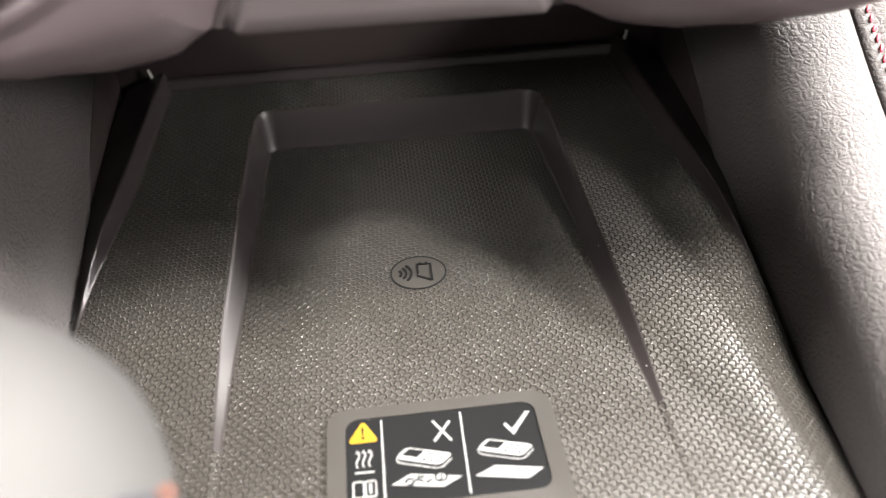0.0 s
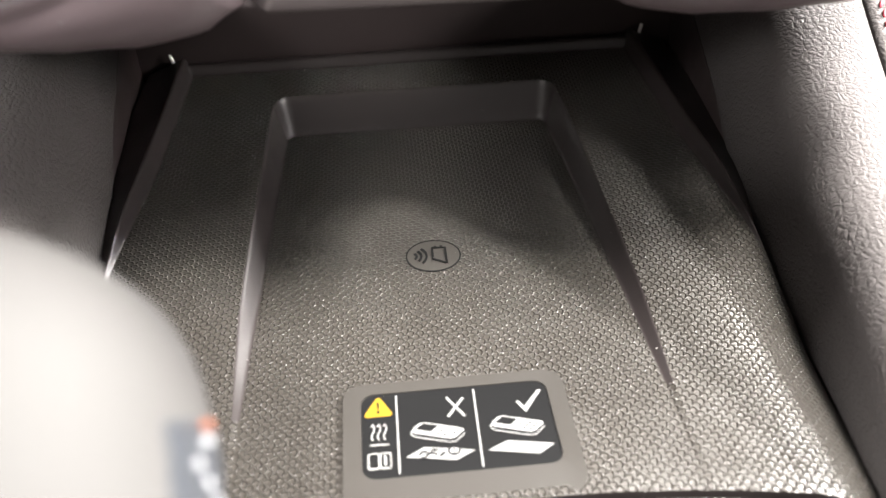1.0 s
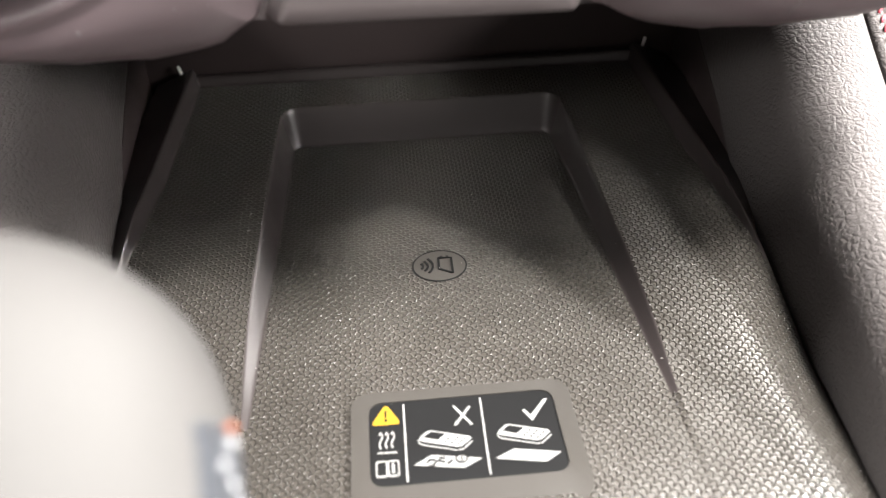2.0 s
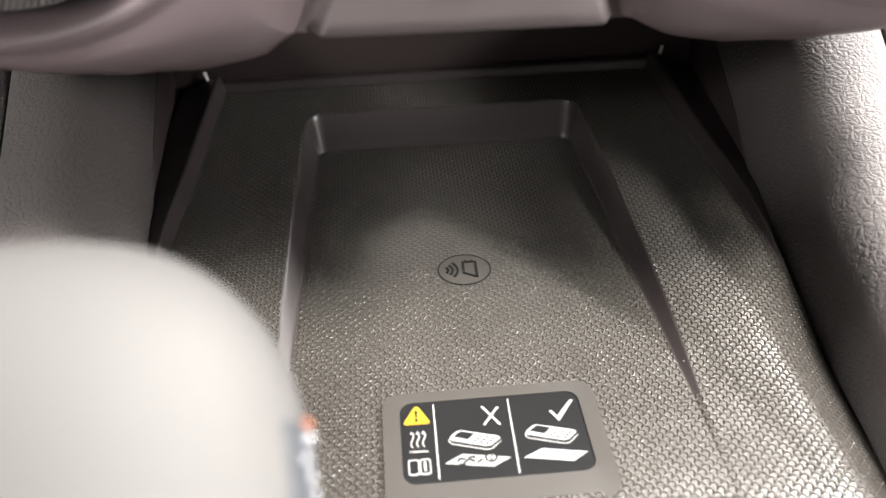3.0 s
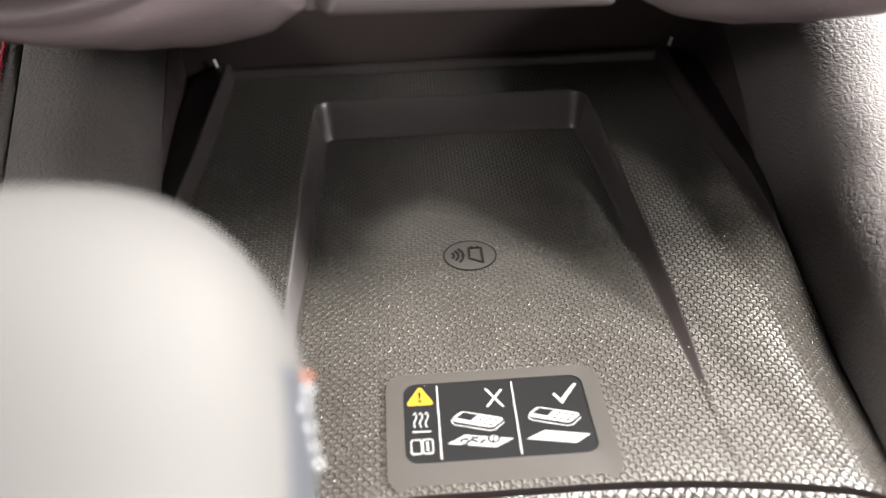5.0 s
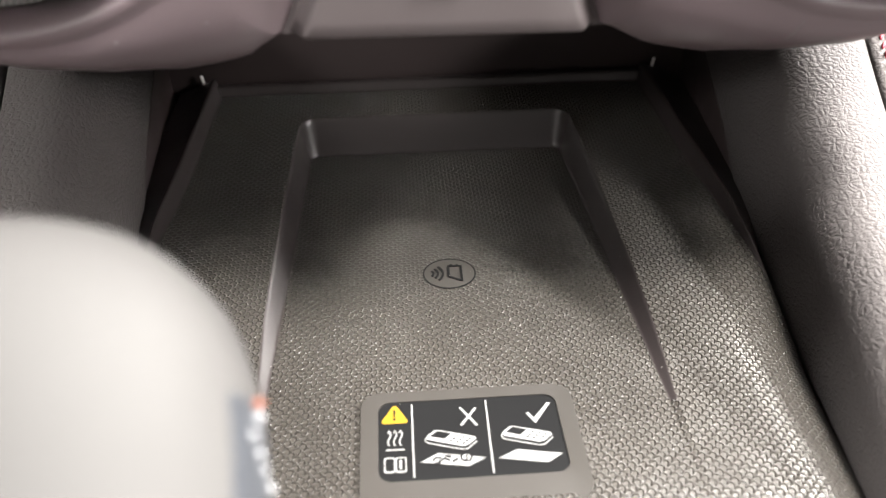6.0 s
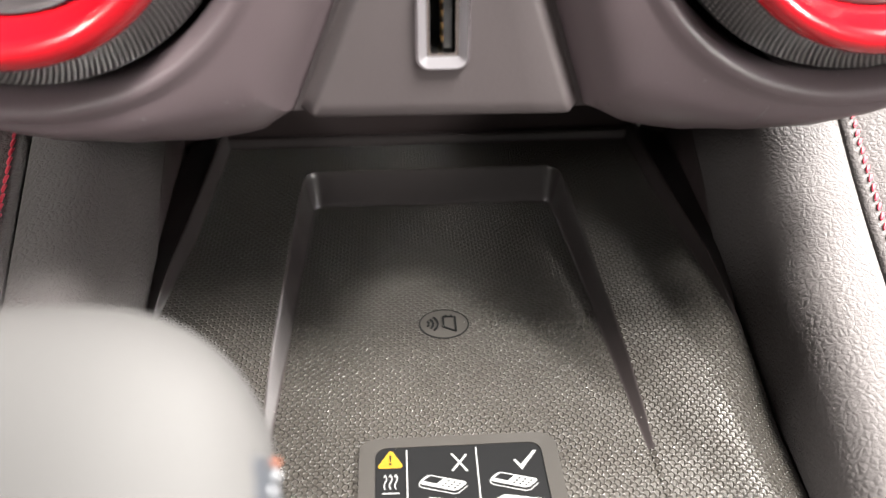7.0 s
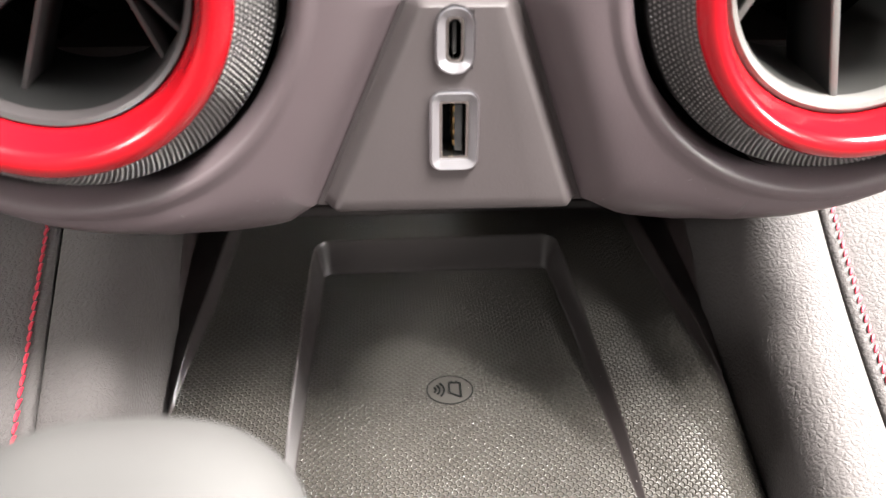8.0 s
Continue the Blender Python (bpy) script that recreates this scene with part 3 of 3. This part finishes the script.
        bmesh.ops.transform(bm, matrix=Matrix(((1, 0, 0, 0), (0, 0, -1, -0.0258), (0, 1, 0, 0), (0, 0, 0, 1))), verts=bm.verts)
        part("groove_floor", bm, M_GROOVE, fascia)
    # lower shelf that closes the hollow above
    part("underside", box_bm(-0.130, 0.130, 0.000, 0.0960, 0.1000, 0.1050, 0.001), M_DARK, fascia, "matt black underside of the fascia")
    part("upper_face", box_bm(-0.0150, 0.0150, -0.0250, -0.0170, 0.1235, 0.200, 0.001), M_DARK, fascia)
    return fascia


def make_socket(name, w, h, iw, ih, r, ir, x, z, label):
    """A socket with a pale surround; w and h are the surround, iw and ih the mouth."""
    s = empty(name, pose(x, -0.0303, z, 90, 0, 0), label, "socket", "charging sockets")
    part("surround", frame_bm(round_rect(-w / 2, w / 2, -h / 2, h / 2, r), round_rect(-iw / 2 - 0.0006, iw / 2 + 0.0006, -ih / 2 - 0.0006, ih / 2 + 0.0006, ir), -0.004, 0.0011, 0.0002), M_SATIN, s, "pale satin silver surround", 30)
    part("rim_line", frame_bm(round_rect(-w / 2 - 0.0005, w / 2 + 0.0005, -h / 2 - 0.0005, h / 2 + 0.0005, r + 0.0004), round_rect(-w / 2, w / 2, -h / 2, h / 2, r), -0.002, 0.0004), M_CHROME, s)
    part("shell", frame_bm(round_rect(-iw / 2 - 0.0005, iw / 2 + 0.0005, -ih / 2 - 0.0005, ih / 2 + 0.0005, ir), round_rect(-iw / 2, iw / 2, -ih / 2, ih / 2, ir), -0.010, -0.0003), M_STEEL, s, "steel socket shell")
    part("socket_floor", box_bm(-iw / 2 - 0.0004, iw / 2 + 0.0004, -ih / 2 - 0.0004, ih / 2 + 0.0004, -0.0115, -0.0100), M_BLACK, s)
    return s


def make_sockets():
    a = make_socket("usb_a_socket", 0.0094, 0.0168, 0.0050, 0.0118, 0.0022, 0.0004, -0.0026, 0.0956, "usb a socket with pale satin surround in the fascia")
    part("tongue", box_bm(0.0002, 0.0018, -0.0052, 0.0052, -0.0100, -0.0014, 0.0002), M_TONGUE, a, "grey plastic tongue")
    for i in range(4):
        part("contact", box_bm(-0.0001, 0.0002, -0.0042 + i * 0.0025, -0.0030 + i * 0.0025, -0.0095, -0.0022), M_GOLD, a, "gold contact strip")
    c = make_socket("usb_c_socket", 0.0072, 0.0130, 0.0026, 0.0082, 0.0035, 0.0013, -0.0026, 0.1148, "usb c socket with pale satin surround in the fascia")
    part("tongue", box_bm(-0.0004, 0.0004, -0.0033, 0.0033, -0.0100, -0.0016, 0.0002), M_TONGUE, c, "dark plastic tongue")


def make_vent(side):
    v = empty("air_vent", pose(side * (VX + 0.0008) - 0.0007, 0, VZ - (0.0005 if side > 0 else 0.0)), "round air vent with glossy red ring and knurled collar", "air vent", "fascia air vents")
    # gap is lined near black, its shade put into the colour
    lathe("groove", [(VR - 0.0005, -0.0290), (VR - 0.0005, -0.012), (0.0400, -0.012)], M_BLACK, v, 96, "near-black lining that paints shade into the gap round the vent")
    r0, y0, r1, y1 = 0.0438, -0.0296, 0.0372, -0.0388
    lathe("collar", [(0.0440, -0.012), (0.0440, -0.0285), (r0, y0), (r1, y1), (0.0367, -0.0399)], M_COLLAR, v, 128, "dark grey collar")
    verts, faces = [], []
    nrow, ncol = 10, 220
    slope = math.atan2(r0 - r1, y0 - y1)
    for i in range(nrow):
        t = (i + 0.5) / nrow
        r, y = lerp(r0, r1, t), lerp(y0, y1, t)
        for k in range(ncol):
            a = 2 * math.pi * (k + 0.5 * (i % 2)) / ncol
            er, et = Vector((math.cos(a), 0, math.sin(a))), Vector((-math.sin(a), 0, math.cos(a)))
            along = (er * (r1 - r0) + Vector((0, y1 - y0, 0))).normalized()
            nor = (er * math.cos(slope) + Vector((0, -math.sin(slope), 0))).normalized()
            c = er * r + Vector((0, y, 0))
            n = len(verts)
            verts += [c + et * 0.00044 - nor * 0.0001, c + along * 0.00040 - nor * 0.0001, c - et * 0.00044 - nor * 0.0001, c - along * 0.00040 - nor * 0.0001]
            verts += [c + et * 0.00024 + nor * 0.00022, c + along * 0.00022 + nor * 0.00022, c - et * 0.00024 + nor * 0.00022, c - along * 0.00022 + nor * 0.00022]
            faces += [(n, n + 1, n + 5, n + 4), (n + 1, n + 2, n + 6, n + 5), (n + 2, n + 3, n + 7, n + 6), (n + 3, n, n + 4, n + 7), (n + 4, n + 5, n + 6, n + 7)]
    kn = obj("knurling", verts, faces, M_KNURL, v, "fine knurling on the collar", 10)
    tagged(kn, kind="stuff")
    inner = 0.0298 if side > 0 else 0.0290
    mid, half = (0.0372 + inner + 0.0021) / 2, (0.0372 - inner - 0.0021) / 2
    ring = [(0.0372, -0.0380)]
    for k in range(13):
        a = math.pi * (0.02 + 0.86 * k / 12)
        ring.append((mid + half * math.cos(a), -0.0394 - 0.0029 * math.sin(a)))
    ring += [(inner + 0.0021, -0.0396), (inner + 0.0010, -0.0370), (inner + 0.0003, -0.0342), (inner, -0.0300)]
    lathe("red_ring", ring, M_RED, v, 128, "glossy red painted ring")
    # lit greys on the right vent, shaded greys on the left
    lathe("inner_bezel", [(inner + 0.0001, -0.0310), (inner, -0.0332), (0.0287, -0.0341), (0.0277, -0.0336), (0.0271, -0.0320), (0.0269, -0.0300)], M_BEZEL_LIT if side > 0 else M_BLADE, v, 96, "grey inner lip of the vent")
    lathe("funnel", [(0.0269, -0.0305), (0.0262, -0.0200), (0.0258, 0.0050)], M_FUNNEL_LIT if side > 0 else M_FUNNEL_DIM, v, 96, "dark grey funnel of the vent")
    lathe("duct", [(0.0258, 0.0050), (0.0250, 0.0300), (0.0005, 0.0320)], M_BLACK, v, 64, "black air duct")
    # flat blades of the air guide
    lathe("hub", [(0.0001, -0.0300), (0.0030, -0.0298), (0.0042, -0.0280), (0.0044, -0.0100), (0.0002, -0.0090)], M_BLADE, v, 32, "round grey hub")
    for a in (-112, 40, 90, 140, 215) if side < 0 else (40, 90, 140):
        b = part("blade", box_bm(0.0030, 0.0275, -0.0240, -0.0080, -0.0006, 0.0006, 0.0004), M_BLADE, v, "flat grey air guide blade")
        b.matrix_local = pose(0, 0, 0, 0, -a, 0)
    if side < 0:
        loose = (((0.0090, 0.0060), (0.0190, -0.0188), -0.0240), ((0.0080, 0.0050), (0.0232, -0.0135), -0.0240))
    else:
        loose = (((-0.0060, -0.0040), (-0.0010, -0.0276), -0.0300), ((-0.0160, 0.0040), (-0.0243, -0.0114), -0.0280))
    for (x0, z0), (x1, z1), front in loose:
        run = math.hypot(x1 - x0, z1 - z0)
        b = part("blade", box_bm(0.0, run, front, -0.0080, -0.0006, 0.0006, 0.0004), M_BLADE if side < 0 else M_FUNNEL_DIM, v, "flat grey air guide blade")
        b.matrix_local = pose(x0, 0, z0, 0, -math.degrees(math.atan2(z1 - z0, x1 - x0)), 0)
        # paler strip puts the light on the front edge into colour
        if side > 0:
            part("front_edge", box_bm(0.0, run, front - 0.0010, front + 0.0002, -0.0008, 0.0008, 0.0004), M_FIN_LIT, b, "rounded front edge coloured as if lit")
    return v


# ---- gear knob ----
def make_knob():
    k = empty("gear_knob", pose(-0.0495, -0.1285, 0.0711, math.degrees(0.6967) - 0, 0, 0), "satin silver grey gear knob with a smoked side window", "gear knob")
    ax, ay, az, e = 0.0227, 0.0267, 0.0231, 0.6854

    def sg(c):
        return math.copysign(abs(c) ** e, c)

    def at(u, w, g=1.0):
        return (g * ax * sg(math.cos(w)) * sg(math.cos(u)), g * ay * sg(math.cos(w)) * sg(math.sin(u)), g * az * sg(math.sin(w)))

    nu, nw = 72, 40
    verts = [at(-math.pi + 2 * math.pi * j / nu, -math.pi / 2 + 0.03 + (math.pi - 0.06) * i / nw) for i in range(nw + 1) for j in range(nu)]
    f = grid_faces(nw + 1, nu, True) + [tuple(range(nu))[::-1], tuple(nw * nu + j for j in range(nu))]
    obj("cap", verts, f, M_KNOB, k, "satin silver grey cap", 50)
    # smoked window let into the side
    verts = []
    n = 20
    us = [radians(-70 + 86 * j / n) for j in range(n + 1)]
    ws = [radians(-46 + 60 * i / 12) for i in range(13)]
    for i, w in enumerate(ws):
        for j, u in enumerate(us):
            edge = min(i, 12 - i, j, n - j)
            verts.append(at(u, w, 0.995 if edge == 0 else 1.010 if edge == 1 else 1.014))
    obj("side_trim", verts, grid_faces(13, n + 1), M_TRIM, k, "smoked grey window let into the knob side", 50)
    # small white and orange marks standing on the window
    for y, z, h, w in ((0.0086, -0.0012, 0.0010, 0.0012), (0.0068, 0.0020, 0.0009, 0.0012), (0.0052, -0.0010, 0.0010, 0.0012), (0.0036, -0.0036, 0.0009, 0.0011), (0.0020, -0.0074, 0.0010, 0.0010)):
        part("side_mark", box_bm(0.0222, 0.0233, y - h / 2, y + h / 2, z - w / 2, z + w / 2, 0.0002, 1), M_MARK, k, "small white mark")
    part("side_mark", box_bm(0.0220, 0.0231, 0.0096, 0.0104, -0.0030, -0.0020, 0.0002, 1), M_ORANGE, k, "small orange mark")
    bm = bmesh.new()
    bmesh.ops.create_cone(bm, cap_ends=True, segments=32, radius1=0.0100, radius2=0.0085, depth=0.060)
    shaft = part("shaft", bm, M_CHROME, k, "polished gear lever shaft")
    shaft.matrix_local = pose(0, 0, 0, -math.degrees(0.6967), 0, 0) @ pose(0, -0.004, -0.045)
    return k


# ---- console below and the closed cabin ----
def make_console():
    bm = box_bm(-0.230, 0.230, -0.420, 0.155, -0.580, -0.0210, 0.002)
    ob = part("console_base", bm, M_DARK, None, "matt black plastic console base")
    tagged(ob, "", "console", "", "structure")
    # narrow knit-grained trim in front of the tray
    verts, cols = [], 60
    prof = [(0.0000, -0.010), (0.0000, -0.0038), (-0.0004, -0.0034), (-0.0026, -0.0046), (-0.0040, -0.0080), (-0.0044, -0.0210)]
    for j in range(cols + 1):
        x = lerp(-0.0700, 0.0700, j / cols)
        y = -0.0757 - 1.9 * max(0.0, abs(x) - 0.012) ** 2
        dz = -0.0060 * max(0.0, (abs(x) - 0.062) / 0.0170) ** 2
        verts += [(x, y + u, v + dz + 0.0028) for u, v in prof]
    ob = obj("front_trim", verts, [q[::-1] for q in grid_faces(cols + 1, len(prof))], M_KNIT, None, "narrow knit-grained black trim along the tray front", 50)
    tagged(ob, "", "trim", "", "structure")


def make_cabin():
    """Plain room round the console."""
    def wall(name, b, mat, label):
        tagged(part(name, box_bm(*b), mat, None, label), "", name.split("_")[0], "", "structure")

    wall("floor", (-4.0, 4.0, -4.0, 4.0, -0.62, -0.58), M_DARK, "plain dark floor far below the console")
    wall("wall_north", (-4.0, 4.0, 3.96, 4.0, -0.58, 2.8), M_HEAD, "plain dark wall beyond the dashboard")
    wall("wall_south", (-4.0, 4.0, -4.0, -3.96, -0.58, 2.8), M_HEAD, "plain dark wall behind the seats")
    wall("wall_east", (3.96, 4.0, -3.96, 3.96, -0.58, 2.8), M_HEAD, "plain dark wall beside the car")
    wall("wall_west", (-4.0, -3.96, -3.96, 3.96, -0.58, 2.8), M_HEAD, "plain dark wall beside the car")
    wall("ceiling", (-4.0, 4.0, -4.0, 4.0, 2.8, 2.84), M_HEAD, "plain dark ceiling")
    # unseen fins added to shape light on the tray, hidden behind the fascia's lobes
    for s, n in ((1, "right"), (-1, "left")):
        a, b = sorted((s * 0.106, s * 0.114))
        wall("wall_upright_" + n, (a, b, 0.0870, 0.150, -0.0210, 0.16), M_DARK, "unseen dark fin added behind the fascia to cut the light")


def make_scratches(fascia):
    """Fine pale scratches and specks that lie on the fascia."""
    front = [v.co for ob in fascia.children if ob.name.startswith(("vent_lobe", "centre_panel")) for v in ob.data.vertices if v.co.y < -0.024]

    def depth(x, z):
        near = sorted(((v.x - x) ** 2 + (v.z - z) ** 2 + 1e-9, v.y) for v in front)[:6]
        return sum(y / d for d, y in near) / sum(1 / d for d, y in near)

    random.seed(17)
    specks = [(random.choice((-1, 1)) * random.uniform(0.030, 0.088), random.uniform(0.0765, 0.0845), random.uniform(0, 180), random.uniform(0.00014, 0.00030)) for i in range(34)]
    bm = bmesh.new()
    for x, z, a, ln in specks + [(0.0610, 0.0775, 62, 0.0044), (0.0930, 0.0880, 70, 0.0022), (0.0212, 0.0812, 100, 0.0012), (-0.0440, 0.0820, 10, 0.0006), (-0.0600, 0.0790, 150, 0.0007), (0.0480, 0.0850, 30, 0.0007)]:
        dx, dz = math.cos(radians(a)), math.sin(radians(a))
        rows = []
        for i in range(6):
            t = (i / 5 - 0.5) * ln
            w = min(0.00011, 0.35 * ln) * (1 - 1.2 * (i / 5 - 0.5) ** 2)
            px, pz = x + dx * t, z + dz * t
            y = depth(px, pz)
            rows.append([bm.verts.new((px + dz * k * w, y + o, pz - dx * k * w)) for k, o in ((-1, 0.0002), (-0.5, -0.00012), (0.5, -0.00012), (1, 0.0002))])
        for p, q in zip(rows, rows[1:]):
            for k in range(3):
                bm.faces.new((p[k], p[k + 1], q[k + 1], q[k]))
    tagged(part("scratch_marks", bm, M_SCRATCH, fascia, "fine pale scratches on the fascia"), kind="stuff")


def make_dust():
    random.seed(5)
    bm = bmesh.new()
    for i in range(150):
        x, y = random.uniform(-0.070, 0.070), random.uniform(-0.060, 0.082)
        s = random.choice((0.00008, 0.00010, 0.00012, 0.00016))
        bmesh.ops.create_icosphere(bm, subdivisions=1, radius=s, matrix=Matrix.Translation((x, y, tray_height(x, y) + 0.0003)))
    ob = part("dust_specks", bm, M_DUST, None, "pale dust specks on the tray", None)
    tagged(ob, "", "dust", "", "stuff")


make_cubby()
for side in (1, -1):
    make_panel(side)
fascia_ob = make_fascia()
make_sockets()
for side in (1, -1):
    make_vent(side)
make_knob()
make_console()
make_cabin()
make_dust()
make_scratches(fascia_ob)
